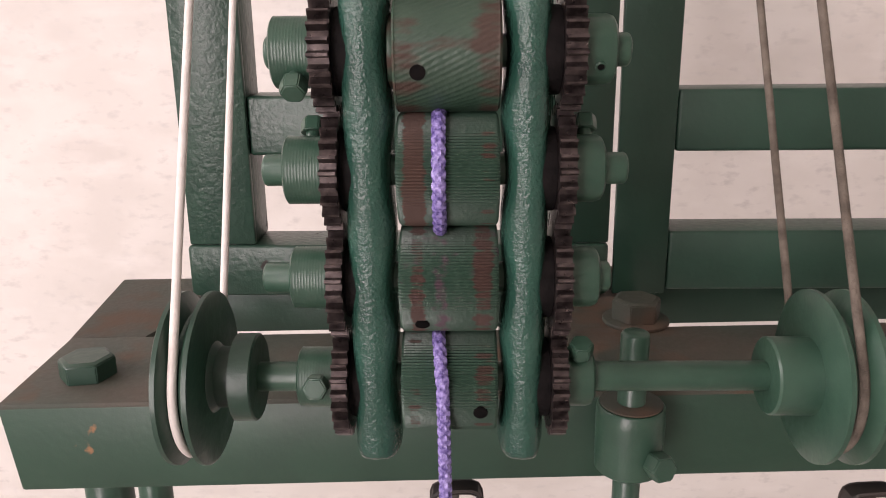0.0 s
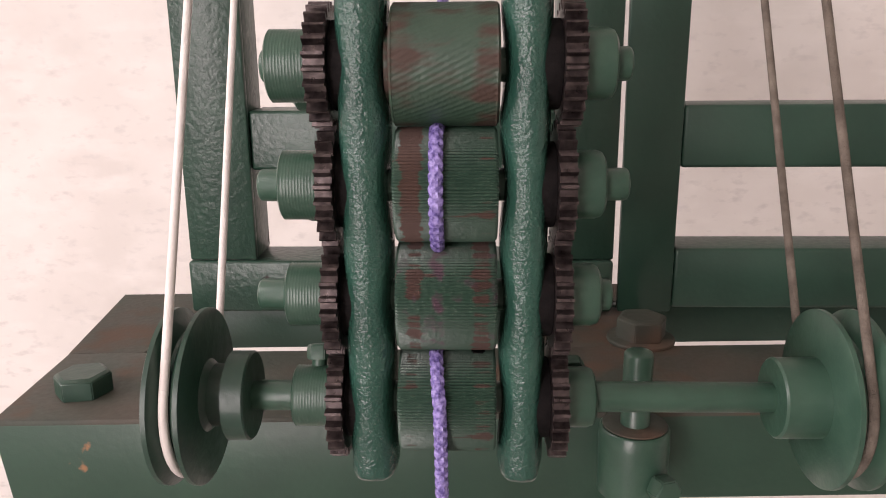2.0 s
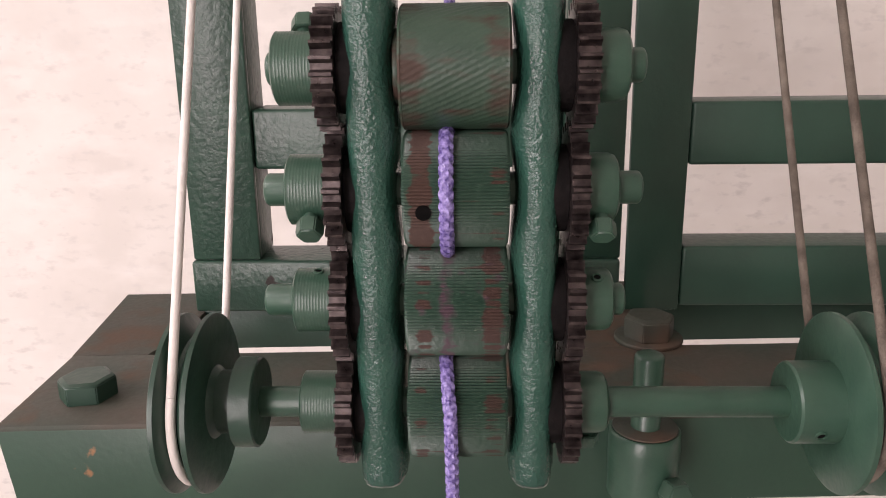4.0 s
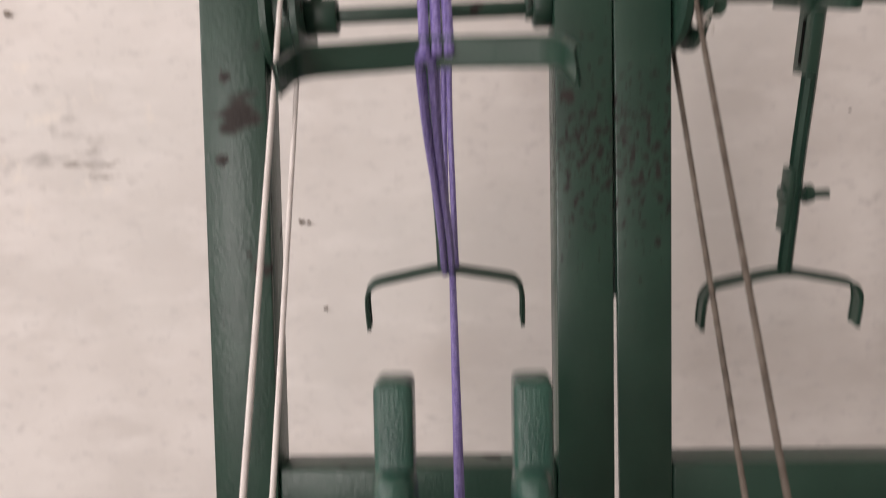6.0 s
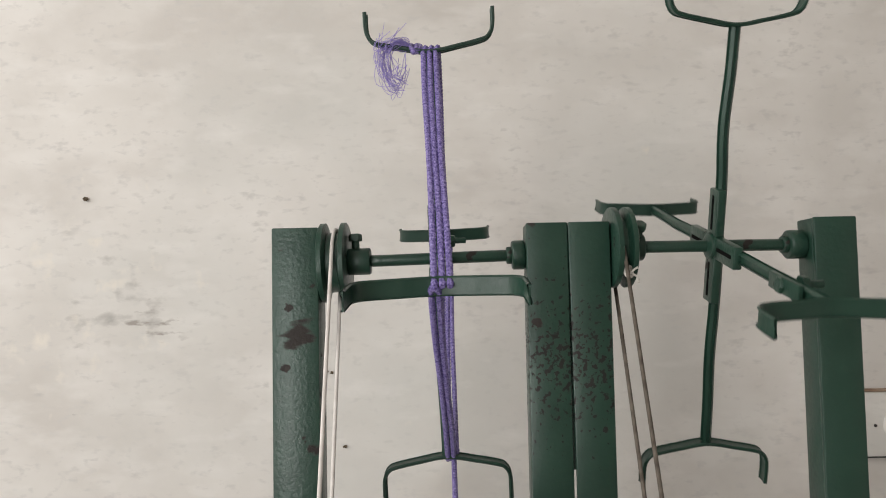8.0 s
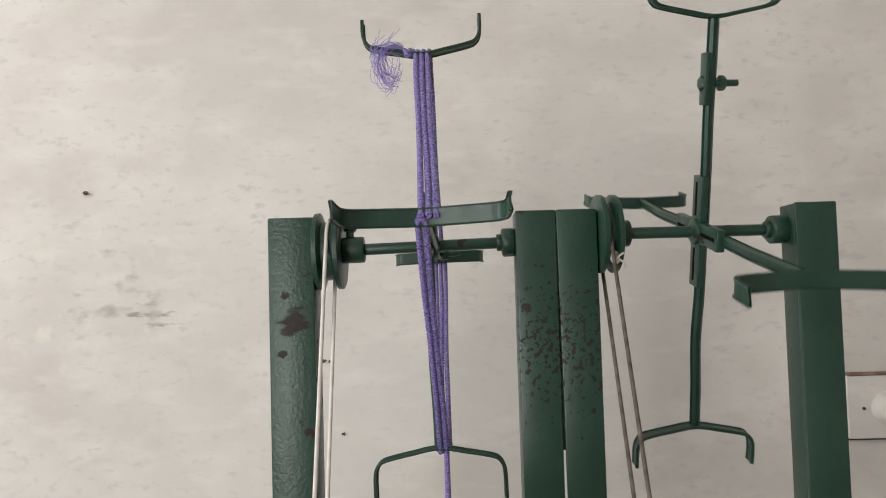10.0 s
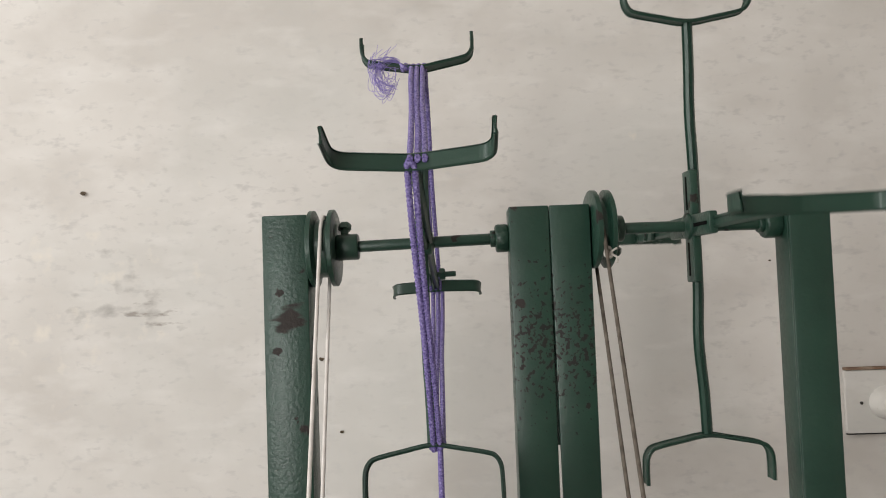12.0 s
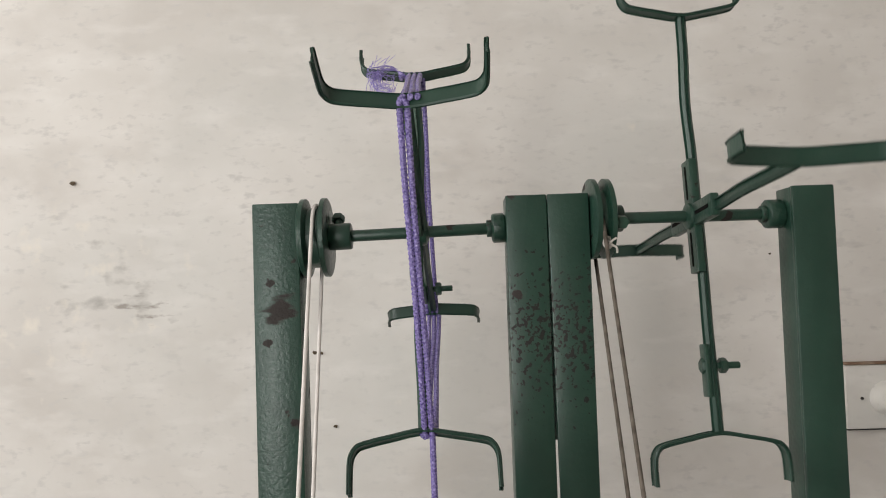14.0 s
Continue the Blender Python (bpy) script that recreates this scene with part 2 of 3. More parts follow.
def tube(path, radius, seg=10, bm=None, relief=None, flat=1.0):
    """A round tube along a path; relief(s, i) scales the radius at length s and side i."""
    bm = bm or bmesh.new()
    rings, s = [], 0.0
    side = None
    for k, p in enumerate(path):
        d = (path[min(k + 1, len(path) - 1)] - path[max(k - 1, 0)]).normalized()
        if side is None:
            side = d.orthogonal().normalized()
            if abs(d.x) < 0.9:
                side = (Vector((1, 0, 0)) - d * d.x).normalized()
        side = (side - d * side.dot(d)).normalized()
        up = d.cross(side)
        if k:
            s += (p - path[k - 1]).length
        ring = []
        for i in range(seg):
            a = 2 * math.pi * i / seg
            r = radius * (relief(s, i) if relief else 1.0)
            ring.append(bm.verts.new(p + side * math.cos(a) * r * flat + up * math.sin(a) * r))
        rings.append(ring)
    for p, q in zip(rings, rings[1:]):
        for i in range(seg):
            j = (i + 1) % seg
            bm.faces.new((p[i], p[j], q[j], q[i]))
    bm.faces.new(rings[0])
    bm.faces.new(list(reversed(rings[-1])))
    return bm


def braid(s, i):
    """Chevron relief of a braided cord with sixteen sides: eight lanes of scales that lean against each other."""
    a = i / 2.0
    lane = int(a)
    u = a - lane
    v = s / 0.0034 + (u if lane % 2 else -u) * 0.5 + (0.5 if lane % 4 > 1 else 0.0)
    return 0.80 + 0.37 * abs(math.sin(math.pi * v)) - (0.08 if u == 0 else 0.0)


def strip(path, width_dir, width, thick):
    """A flat bar swept along a path in a plane; width_dir stays across the bar."""
    bm = bmesh.new()
    w = Vector(width_dir).normalized()
    rings = []
    c = thick * 0.3
    for k, p in enumerate(path):
        d = (path[min(k + 1, len(path) - 1)] - path[max(k - 1, 0)]).normalized()
        n = d.cross(w).normalized()
        ring = []
        for a, b in ((-1, -1), (1, -1), (1, 1), (-1, 1)):
            for e, g in (((c, 0), (0, c)) if a * b > 0 else ((0, c), (c, 0))):
                ring.append(bm.verts.new(p + w * a * (width / 2 - e) + n * b * (thick / 2 - g)))
        rings.append(ring)
    for p, q in zip(rings, rings[1:]):
        for i in range(len(p)):
            j = (i + 1) % len(p)
            bm.faces.new((p[i], p[j], q[j], q[i]))
    bm.faces.new(rings[0])
    bm.faces.new(list(reversed(rings[-1])))
    return bm


def hexagon(across, height, crown=0.0012):
    """A hexagonal bolt head standing on z = 0."""
    bm = bmesh.new()
    r = across / math.sqrt(3)
    lo = [bm.verts.new((r * math.cos(math.pi / 3 * i), r * math.sin(math.pi / 3 * i), 0)) for i in range(6)]
    hi = [bm.verts.new((r * math.cos(math.pi / 3 * i), r * math.sin(math.pi / 3 * i), height - crown)) for i in range(6)]
    top = [bm.verts.new((r * 0.86 * math.cos(math.pi / 3 * i), r * 0.86 * math.sin(math.pi / 3 * i), height)) for i in range(6)]
    for a, b in ((lo, hi), (hi, top)):
        for i in range(6):
            j = (i + 1) % 6
            bm.faces.new((a[i], a[j], b[j], b[i]))
    bm.faces.new(top)
    bm.faces.new(list(reversed(lo)))
    bmesh.ops.bevel(bm, geom=[e for e in bm.edges], offset=0.0004, segments=2, affect='EDGES')
    return bm


def outward(th, x, r):
    """The pose of something that stands out at radius r of a turned thing, at the angle th from its front."""
    return pose(x, 0, 0, -th, 0, 0) @ pose(0, -r, 0, 90, 0, 0)


# ---- the room ----
WALL_Y = 0.412


def setting(name, bm, mat, label, category):
    return tagged(part(name, bm, mat, smooth=False), label, category, kind="structure")


def plaster_wall():
    """The wall behind the machine, slightly uneven as plaster is."""
    bm = bmesh.new()
    nx, nz = 90, 60
    grid = []
    for i in range(nx + 1):
        row = []
        for k in range(nz + 1):
            x, z = -1.9 + 3.9 * i / nx, -1.02 + 2.7 * k / nz
            y = WALL_Y + 0.003 * noise.noise((x * 2.5, z * 2.5, 0)) + 0.0012 * noise.noise((x * 9, z * 9, 3))
            row.append(bm.verts.new((x, y, z)))
        grid.append(row)
    for i in range(nx):
        for k in range(nz):
            bm.faces.new((grid[i][k], grid[i + 1][k], grid[i + 1][k + 1], grid[i][k + 1]))
    box(-1.9, 2.0, WALL_Y + 0.006, WALL_Y + 0.2, -1.02, 1.68, 0, bm=bm)
    ob = tagged(part("wall_north", bm, plaster), "whitewashed plaster wall with grey smudges and chips", "wall", kind="structure")
    return ob


plaster_wall()
setting("floor", box(-1.9, 2.0, -2.2, WALL_Y, -1.12, -1.02, 0), floor_mat, "grey cement floor", "floor")
setting("ceiling", box(-1.9, 2.0, -2.2, WALL_Y + 0.2, 1.68, 1.78, 0), ceil_mat, "whitewashed ceiling", "ceiling")
setting("wall_east", box(2.0, 2.15, -2.2, WALL_Y + 0.2, -1.02, 1.78, 0), ceil_mat, "plain whitewashed side wall", "wall")


def wall_with_opening(name, axis, at, lo, hi, o_lo, o_hi, z_lo, z_hi, label):
    bm = bmesh.new()
    for a, b, c, d in ((lo, o_lo, -1.02, 1.78), (o_hi, hi, -1.02, 1.78), (o_lo, o_hi, -1.02, z_lo), (o_lo, o_hi, z_hi, 1.78)):
        if d - c < 0.01:
            continue
        if axis == "x":
            box(at - 0.15, at, a, b, c, d, 0, bm=bm)
        else:
            box(a, b, at - 0.15, at, c, d, 0, bm=bm)
    return setting(name, bm, ceil_mat, label, "wall")


wall_with_opening("wall_west", "x", -1.9, -2.2, WALL_Y + 0.2, -1.25, -0.05, 0.35, 1.6, "whitewashed side wall with a window opening")
wall_with_opening("wall_south", "y", -2.2, -1.9, 2.0, -1.75, -0.45, -1.02, 1.45, "whitewashed wall with an open doorway")

# ---- the steel frames ----
TOP = 0.4020


def angle_post(x0, x1, z0, side, label, mat, spread=0.0):
    """An angle-iron upright: a front flange and a side flange; spread moves the foot of its left edge to the right."""
    t = thing("post", pose(0, 0, 0), label, "post", "upright posts")
    bm = box(x0, x1, 0.0, 0.0042, z0, TOP, 0.0012, 2)
    for v in bm.verts:
        if v.co.x < (x0 + x1) / 2:
            v.co.x += spread * (TOP - v.co.z) / (TOP - z0)
    part("front_flange", bm, mat, t)
    xs = (x0, x0 + 0.0042) if side < 0 else (x1 - 0.0042, x1)
    part("side_flange", box(xs[0], xs[1], 0.0043, 0.030, z0, TOP - 0.0005, 0.0012, 2), mat, t)
    return t


angle_post(-0.1345, -0.0985, 0.0395, 1, "green painted angle-iron post with pitted, chipped paint", rough_paint)
angle_post(0.0605, 0.0920, 0.0395, -1, "green angle-iron post with dark chips, beside its neighbour", chipped_paint)
joined_post = angle_post(0.0923, 0.1240, 0.0105, 1, "smooth green angle-iron post joined to its neighbour", chipped_paint, 0.0030)
# backing strip added so the bright wall can't show through the gap
part("weld_backing", box(0.0900, 0.0950, 0.0044, 0.0066, 0.215, TOP - 0.0030, 0.0006, 1), chipped_paint, joined_post, "weld strip added behind the post gap to keep it dark")
angle_post(0.2775, 0.3095, 0.0460, -1, "green angle-iron post standing apart", paint)


def rail(x0, x1, z0, z1, y0, y1, label, mat):
    t = thing("rail", pose(0, 0, 0), label, "rail", "cross rails")
    part("bar", box(x0, x1, y0, y1, z0, z1, 0.0020, 3), mat, t)
    return t


rail(-0.0987, 0.0607, 0.0875, 0.1185, 0.003, 0.030, "green cross rail welded between two posts", rough_paint)
rail(-0.1356, 0.0920, 0.0105, 0.0392, -0.0015, 0.032, "green lower cross rail carrying a post", rough_paint)
rail(0.1243, 0.2773, 0.0885, 0.1205, 0.0005, 0.030, "smooth dark green cross rail between posts", paint)
rail(0.1243, 0.62, 0.0125, 0.0455, 0.0005, 0.030, "smooth dark green lower cross rail", paint)

# ---- the base ----


BASE_Z, BEAM_Y = 0.0090, -0.1260  # top of the base, front of the beam


def base_beam():
    """Angle-iron bench: a front beam with a top flange, arms that run back, and the back angle."""
    t = thing("base_frame", pose(-0.174, BEAM_Y, 0, 0, 0, 2.5) @ pose(0.174, -BEAM_Y, 0), "green angle-iron base frame with dusty brown top", "frame")
    bm = box(-0.1740, 0.55, BEAM_Y, BEAM_Y + 0.0045, -0.0305, BASE_Z - 0.0012, 0.0015, 2)
    for v in bm.verts:
        if v.co.x < -0.17 and v.co.z < -0.02:
            v.co.x += 0.004
    part("front_flange", bm, beam_paint, t)
    part("top_flange", box(-0.1740, 0.55, BEAM_Y + 0.0002, -0.0560, BASE_Z - 0.0042, BASE_Z, 0.0012, 2), dusty, t, "dusty brown top of the beam")
    bm = bmesh.new()
    outline = [(-0.1738, -0.0564), (-0.1380, -0.0564), (-0.1290, -0.0300), (-0.1250, 0.034), (-0.1810, 0.034)]
    lo = [bm.verts.new((x, y, BASE_Z - 0.0046)) for x, y in outline]
    hi = [bm.verts.new((x, y, BASE_Z - 0.0002)) for x, y in outline]
    bm.faces.new(hi)
    bm.faces.new(list(reversed(lo)))
    for i in range(len(lo)):
        j = (i + 1) % len(lo)
        bm.faces.new((lo[i], lo[j], hi[j], hi[i]))
    part("side_arm", bm, dusty, t, "dusty brown side arm", smooth=False)
    part("side_arm", box(0.057, 0.1140, -0.0564, 0.002, BASE_Z - 0.0046, BASE_Z - 0.0004, 0.001), dusty, t, "dusty brown side arm")
    part("side_arm", box(0.50, 0.55, -0.0564, 0.034, BASE_Z - 0.0046, BASE_Z - 0.0002, 0.001), dusty, t)
    for x, y in ((-0.1430, -0.1060), (0.5200, -0.1060), (-0.1720, 0.0180), (0.5200, 0.0180)):
        part("leg", turned(lathe(rounded(-1.02, BASE_Z - 0.0050, 0.0100, 0.001), 28), pose(x, y, 0, 0, -90, 0)), machined, t, "round pipe leg")
    part("back_angle", box(-0.1285, 0.55, 0.0022, 0.0070, -0.0135, BASE_Z + 0.0008, 0.0012), paint, t)
    part("back_ledge", box(-0.1280, 0.55, 0.0072, 0.0400, BASE_Z - 0.0035, BASE_Z + 0.0012, 0.0012), dusty, t)
    return t


base_beam()


def bench_bolt(x, y, turn, across, height, washer, label, mat):
    t = thing("bolt", pose(x, y, BASE_Z - 0.0002, 0, 0, turn), label, "bolt", "bench bolts")
    z = 0.0
    if washer:
        w = turned(lathe(rounded(0, 0.0022, washer, 0.0005), 32), pose(0, 0, 0, 0, -90, 0))
        part("washer", w, dusty, t)
        z = 0.0022
    part("head", turned(hexagon(across, height), pose(0, 0, z)), mat, t)
    return t


bench_bolt(-0.1490, -0.0985, 12, 0.0205, 0.0095, 0, "green painted hexagonal bolt in the beam", paint)
bench_bolt(0.1000, -0.0370, 5, 0.0215, 0.0110, 0.0165, "dusty hexagonal bolt on a washer", dusty)


def guide_rod(x, top, y=-0.1310, label="green vertical rod through a clamp collar"):
    t = thing("guide_rod", pose(x, y, 0.0102), label, "rod", "guide rods")
    bm = turned(lathe(rounded(-1.0302, top, 0.0054, 0.0012), 28), pose(0, 0, 0, 0, -90, 0))
    part("rod", bm, machined, t)
    bm = turned(lathe([(-0.0270, 0.0105), (-0.0250, 0.0130), (-0.0040, 0.0134), (0.0010, 0.0131), (0.0018, 0.0124)], 36), pose(0, 0, 0, 0, -90, 0))
    c = part("collar", bm, machined, t, "round clamp collar with a dusty top")
    part("dust_ring", turned(lathe(rounded(0.0019, 0.0027, 0.0121, 0.0003), 36), pose(0, 0, 0, 0, -90, 0)), dusty, c)
    part("clamp_bolt", turned(hexagon(0.0100, 0.0070), pose(0.0075, -0.0125, -0.0170, 80, 0, 18)), machined, c)
    return t


guide_rod(0.0775, 0.0316)


def floor_bracket(x, z):
    t = thing("bracket", pose(x, -0.1050, z), "small dark bent metal bracket under the beam", "bracket", "brackets under the beam")
    path = smooth_path([(-0.010, 0, -0.012), (-0.009, 0, -0.002), (0.0, 0, 0.0), (0.010, 0, -0.001), (0.012, 0, -0.012)], 0.003)
    part("hoop", strip(path, (0, 1, 0), 0.010, 0.0025), wire_dark, t)
    part("stem", box(-0.002, 0.002, -0.002, 0.002, -1.02 - z, -0.0005, 0.0005), wire_dark, t)
    return t


floor_bracket(0.0090, -0.0420)
floor_bracket(0.1900, -0.0430)


# ---- the roller stack ----
SX, SY = 0.0080, -0.1660
ROLLERS = [(0.1457, 0.0177), (0.1103, 0.0175), (0.0753, 0.0174), (0.0403, 0.0174)]  # top to bottom: height, radius


def cheek_plate(x, s):
    """A side cheek: a flat bar with a thick, softly waved casting on its front."""
    t = thing("cheek_plate", pose(x, SY, 0), "thick glossy green cast side plate with wavy edges", "plate", "side plates")
    zs = [z for z, _ in ROLLERS]
    part("back_bar", box(-0.0068, 0.0068, -0.005, 0.014, 0.0165, 0.2080, 0.0026, 3), cast_paint, t)
    rings = []
    bm = bmesh.new()
    n = 110
    z0, z1 = 0.0150, 0.1780
    for k in range(n + 1):
        z = z0 + (z1 - z0) * k / n
        e = min(1.0, math.sqrt(max(0.0, 1 - max(0.0, (0.010 - (z - z0)) / 0.010) ** 2)) + 0.25, math.sqrt(max(0.0, 1 - max(0.0, (0.016 - (z1 - z)) / 0.016) ** 2)) + 0.2)
        wave = 0.0
        for zr in zs:
            wave += math.exp(-((z - zr) / 0.0105) ** 2)
        inner = 0.0081 - 0.0013 * wave + 0.00025 * noise.noise((z * 90, x, 0))
        outer = (0.0073 if s < 0 else 0.0061) + 0.0002 * noise.noise((z * 70, x, 5))
        front = -0.0143 * (0.55 + 0.45 * e) + 0.0003 * noise.noise((z * 60, x, 9))
        ring = []
        for i in range(20):
            a = 2 * math.pi * i / 20
            c, d = math.cos(a), math.sin(a)
            px = (inner if c * s < 0 else outer) * math.copysign(abs(c) ** 0.62, c) * (0.6 + 0.4 * e)
            py = (front if d < 0 else 0.0040) * abs(d) ** 0.75
            ring.append(bm.verts.new((px, py * 1.0, z)))
        rings.append(ring)
    for p, q in zip(rings, rings[1:]):
        for i in range(20):
            j = (i + 1) % 20
            bm.faces.new((p[i], p[j], q[j], q[i]))
    bm.faces.new(rings[0])
    bm.faces.new(list(reversed(rings[-1])))
    part("casting", bm, cast_paint, t)
    return t


PLATE_L, PLATE_R = -0.0161, 0.0320
cheek_plate(PLATE_L, -1)
cheek_plate(PLATE_R, 1)


def gear_mesh(x0, x1, pitch, teeth):
    bm = bmesh.new()
    ro, ri = pitch + 0.0014, pitch - 0.0017
    outline = []
    for k in range(teeth):
        for f, r in ((-0.27, ri), (-0.16, pitch), (-0.10, ro), (0.10, ro), (0.16, pitch), (0.27, ri)):
            a = 2 * math.pi * (k + f) / teeth
            outline.append((r * math.cos(a), r * math.sin(a)))
    a = [bm.verts.new((x0, p, q)) for p, q in outline]
    b = [bm.verts.new((x1, p, q)) for p, q in outline]
    for i in range(len(a)):
        j = (i + 1) % len(a)
        bm.faces.new((a[i], a[j], b[j], b[i]))
    bm.faces.new(a)
    bm.faces.new(list(reversed(b)))
    return bm


def set_screw_hole(x, r, th, parent, size=0.0016, rim=True):
    if rim:
        part("set_screw", turned(lathe([(-0.001, size * 1.5), (0.0003, size * 1.5), (0.0005, size * 1.25), (0.0005, size), (-0.0006, size * 0.9)], 20), outward(th, x, r) @ pose(0, 0, 0, 0, -90, 0)), machined, parent)
    # a capped black plug imitates the shade in the hole
    part("bore", turned(lathe([(-0.0020, size), (0.00025 if not rim else 0.0000, size)], 16), outward(th, x, r) @ pose(0, 0, 0, 0, -90, 0)), hole_shade, parent)


def set_bolt(x, r, th, parent, across=0.0085, stand=0.002):
    b = part("set_bolt", turned(hexagon(across, 0.0058), outward(th, x, r) @ pose(0, 0, stand)), machined, parent, "painted hexagonal set bolt")
    part("thread", turned(lathe(rounded(-0.002, stand + 0.001, across * 0.33, 0.0003), 16), outward(th, x, r) @ pose(0, 0, 0, 0, -90, 0)), machined, b)


def serrated(count, depth):
    def w(i, x, r):
        return r - (depth if i % 2 else 0.0)
    return w


def groove_rings(x0, x1, r, n):
    prof = [(x0, r - 0.0009), (x0 + 0.0006, r)]
    for k in range(n):
        u = x0 + 0.001 + (x1 - x0 - 0.002) * k / n
        du = (x1 - x0 - 0.002) / n
        prof += [(u, r), (u + du * 0.5, r - 0.00014), (u + du * 0.95, r)]
    return prof + [(x1 - 0.0006, r), (x1, r - 0.0009)]


def pulley(parent, x0, x1, r, groove, hub_x, hub_r, mat, screw):
    """Two flanges with a V groove between, and a boss on one side."""
    w = x1 - x0
    prof = [(x0, 0.006), (x0, r - 0.001), (x0 + 0.0005, r), (x0 + 0.0022, r), (x0 + w * 0.45, groove), (x1 - w * 0.45, groove), (x1 - 0.0022, r), (x1 - 0.0005, r), (x1, r - 0.001)]
    p = part("pulley", lathe(prof + [(x1, 0.006)], 72), mat, parent, "grooved belt pulley")
    if hub_x > x1:
        hub = [(x1 - 0.0005, hub_r * 1.2), (x1 + 0.0022, hub_r), (hub_x - 0.0090, hub_r * 0.99), (hub_x - 0.0082, hub_r * 1.42), (hub_x - 0.0006, hub_r * 1.42), (hub_x, hub_r * 1.36)] if screw == "flanged" else [(x1 - 0.0005, hub_r), (hub_x - 0.0008, hub_r), (hub_x, hub_r - 0.0008)]
    else:
        hub = [(hub_x, hub_r - 0.0008), (hub_x + 0.0008, hub_r), (x0 + 0.0005, hub_r)]
    part("boss", lathe(hub, 48), mat, p)
    return p


# one full turn takes about 7.4 s; each roller turns against its neighbour
SPEED = 49.0
STACK = 0.868  # the rollers and all that turns with them are drawn larger and brought to this size
roller_things = []


def feed_roller(k, z, r, width, start, left_bolt, right_bolt, hole):
    label = ("knurled green steel roller with rubbed rusty ends", "serrated green roller with a brown worn band, wrapped by cord",
             "serrated green roller with purple rub marks and rust", "serrated dark green roller driving the stack by pulleys")[k]
    t = thing("feed_roller", pose(SX, SY, z, -start), label, "roller", "stacked rollers")
    r, h = r / STACK, width / 2
    if k == 0:
        seg = 120
        bm = bmesh.new()
        prof = [(-h, r - 0.001), (-h + 0.0008, r)] + [(-h + 0.001 + (width - 0.002) * i / 40, r) for i in range(41)] + [(h - 0.0008, r), (h, r - 0.001)]
        lathe(prof, seg * 2, bm, lambda i, x, q: q - (0.00034 * (0.5 + 0.5 * math.sin(2 * math.pi * (i / 4 + x / 0.0042))) if abs(x) < h - 0.0009 else 0))
        part("roller", bm, roller_plain, t, "knurled roller face")
        part("spacer", lathe(rounded(-h - 0.0022, -h + 0.0002, r * 0.62, 0.0004), 40), roller_plain, t)
    else:
        prof = [(-h, r - 0.0011), (-h + 0.0007, r - 0.0002), (-h + 0.0012, r), (h - 0.0012, r), (h - 0.0007, r - 0.0002), (h, r - 0.0011)]
        part("roller", lathe(prof, 220, None, serrated(110, 0.0006)), (banded_roller, rusty_roller, dull_roller)[k - 1], t, "serrated roller face")
    set_screw_hole(hole[0], r, hole[1], t, 0.0026, rim=False)
    out = 0.0 if k else 0.0014
    xl, xr = -0.0400 - out, 0.0402 + out
    gw = 0.0058 if k else 0.0070
    teeth = 26
    part("gear", gear_mesh(xl - gw / 2, xl + gw / 2, (0.0208 if k else 0.0195), teeth), gear_steel, t, "greasy dark steel gear wheel", smooth=False)
    part("gear", gear_mesh(xr - gw / 2, xr + gw / 2, (0.0208 if k else 0.0195), teeth), gear_steel, t, "greasy dark steel gear wheel", smooth=False)
    # added black drums imitate the shade in the gap between gear and plate
    part("bearing", lathe(rounded(xl + gw / 2 - 0.0003, (PLATE_L - SX) / STACK + 0.002, 0.0150, 0.0008), 32), gap_black, t, "black drum filling the shaded gap beside a gear")
    part("bearing", lathe(rounded((PLATE_R - SX) / STACK - 0.002, xr - gw / 2 + 0.0003, 0.0150, 0.0008), 32), gap_black, t, "black drum filling the shaded gap beside a gear")
    cr = 0.0122 if k < 2 else 0.0115
    cl = xl - gw / 2
    part("collar", lathe(groove_rings(cl - 0.0145, cl + 0.0002, cr, 12), 48), machined, t, "ring-turned collar")
    cR = xr + gw / 2
    part("collar", lathe([(cR - 0.0002, cr * 0.98), (cR + 0.0085, cr * 0.98), (cR + 0.0105, cr * 0.92), (cR + 0.0115, cr * 0.78)], 40), machined, t, "rounded collar")
    if k == 3:
        ends = (-0.1065, 0.1495)
    else:
        ends = (cl - 0.0145 - (0.0030, 0.0085, 0.0110)[k], cR + 0.0115 + (0.0055, 0.0085, 0.0045)[k])
    part("shaft", lathe(rounded(ends[0], ends[1], 0.0057, 0.0012), 32), machined, t)
    for (dx, th, kind), c in ((left_bolt, cl - 0.006), (right_bolt, cR + 0.0055)):
        if kind == "bolt":
            set_bolt(c, cr, th, t)
        else:
            set_screw_hole(c, cr, th, t, 0.0013)
    return t


holes = [((0, -40, "bolt"), (0, -25, "screw"), (-0.0095, -17)),
         ((0, -230, "bolt"), (0, -235, "bolt"), (-0.0105, -201)),
         ((0, 275, "screw"), (0, 255, "screw"), (-0.0095, -40)),
         ((0, 18, "bolt"), (0, 70, "bolt"), (0.0112, -9))]
for k, (z, r) in enumerate(ROLLERS):
    roller_things.append(feed_roller(k, z, r, 0.0350 if k else 0.0355, 0, *holes[k]))
drive = roller_things[3]
pulley(drive, -0.1042, -0.0905, 0.0332, 0.0255, -0.0735, 0.0118, paint, "flanged")
set_screw_hole(-0.0835, 0.0111, -210, drive, 0.0014)
pulley(drive, 0.1365, 0.1515, 0.0330, 0.0255, 0.1205, 0.0150, machined, "plain")
set_screw_hole(0.1285, 0.0150, -210 - 5, drive, 0.0015)

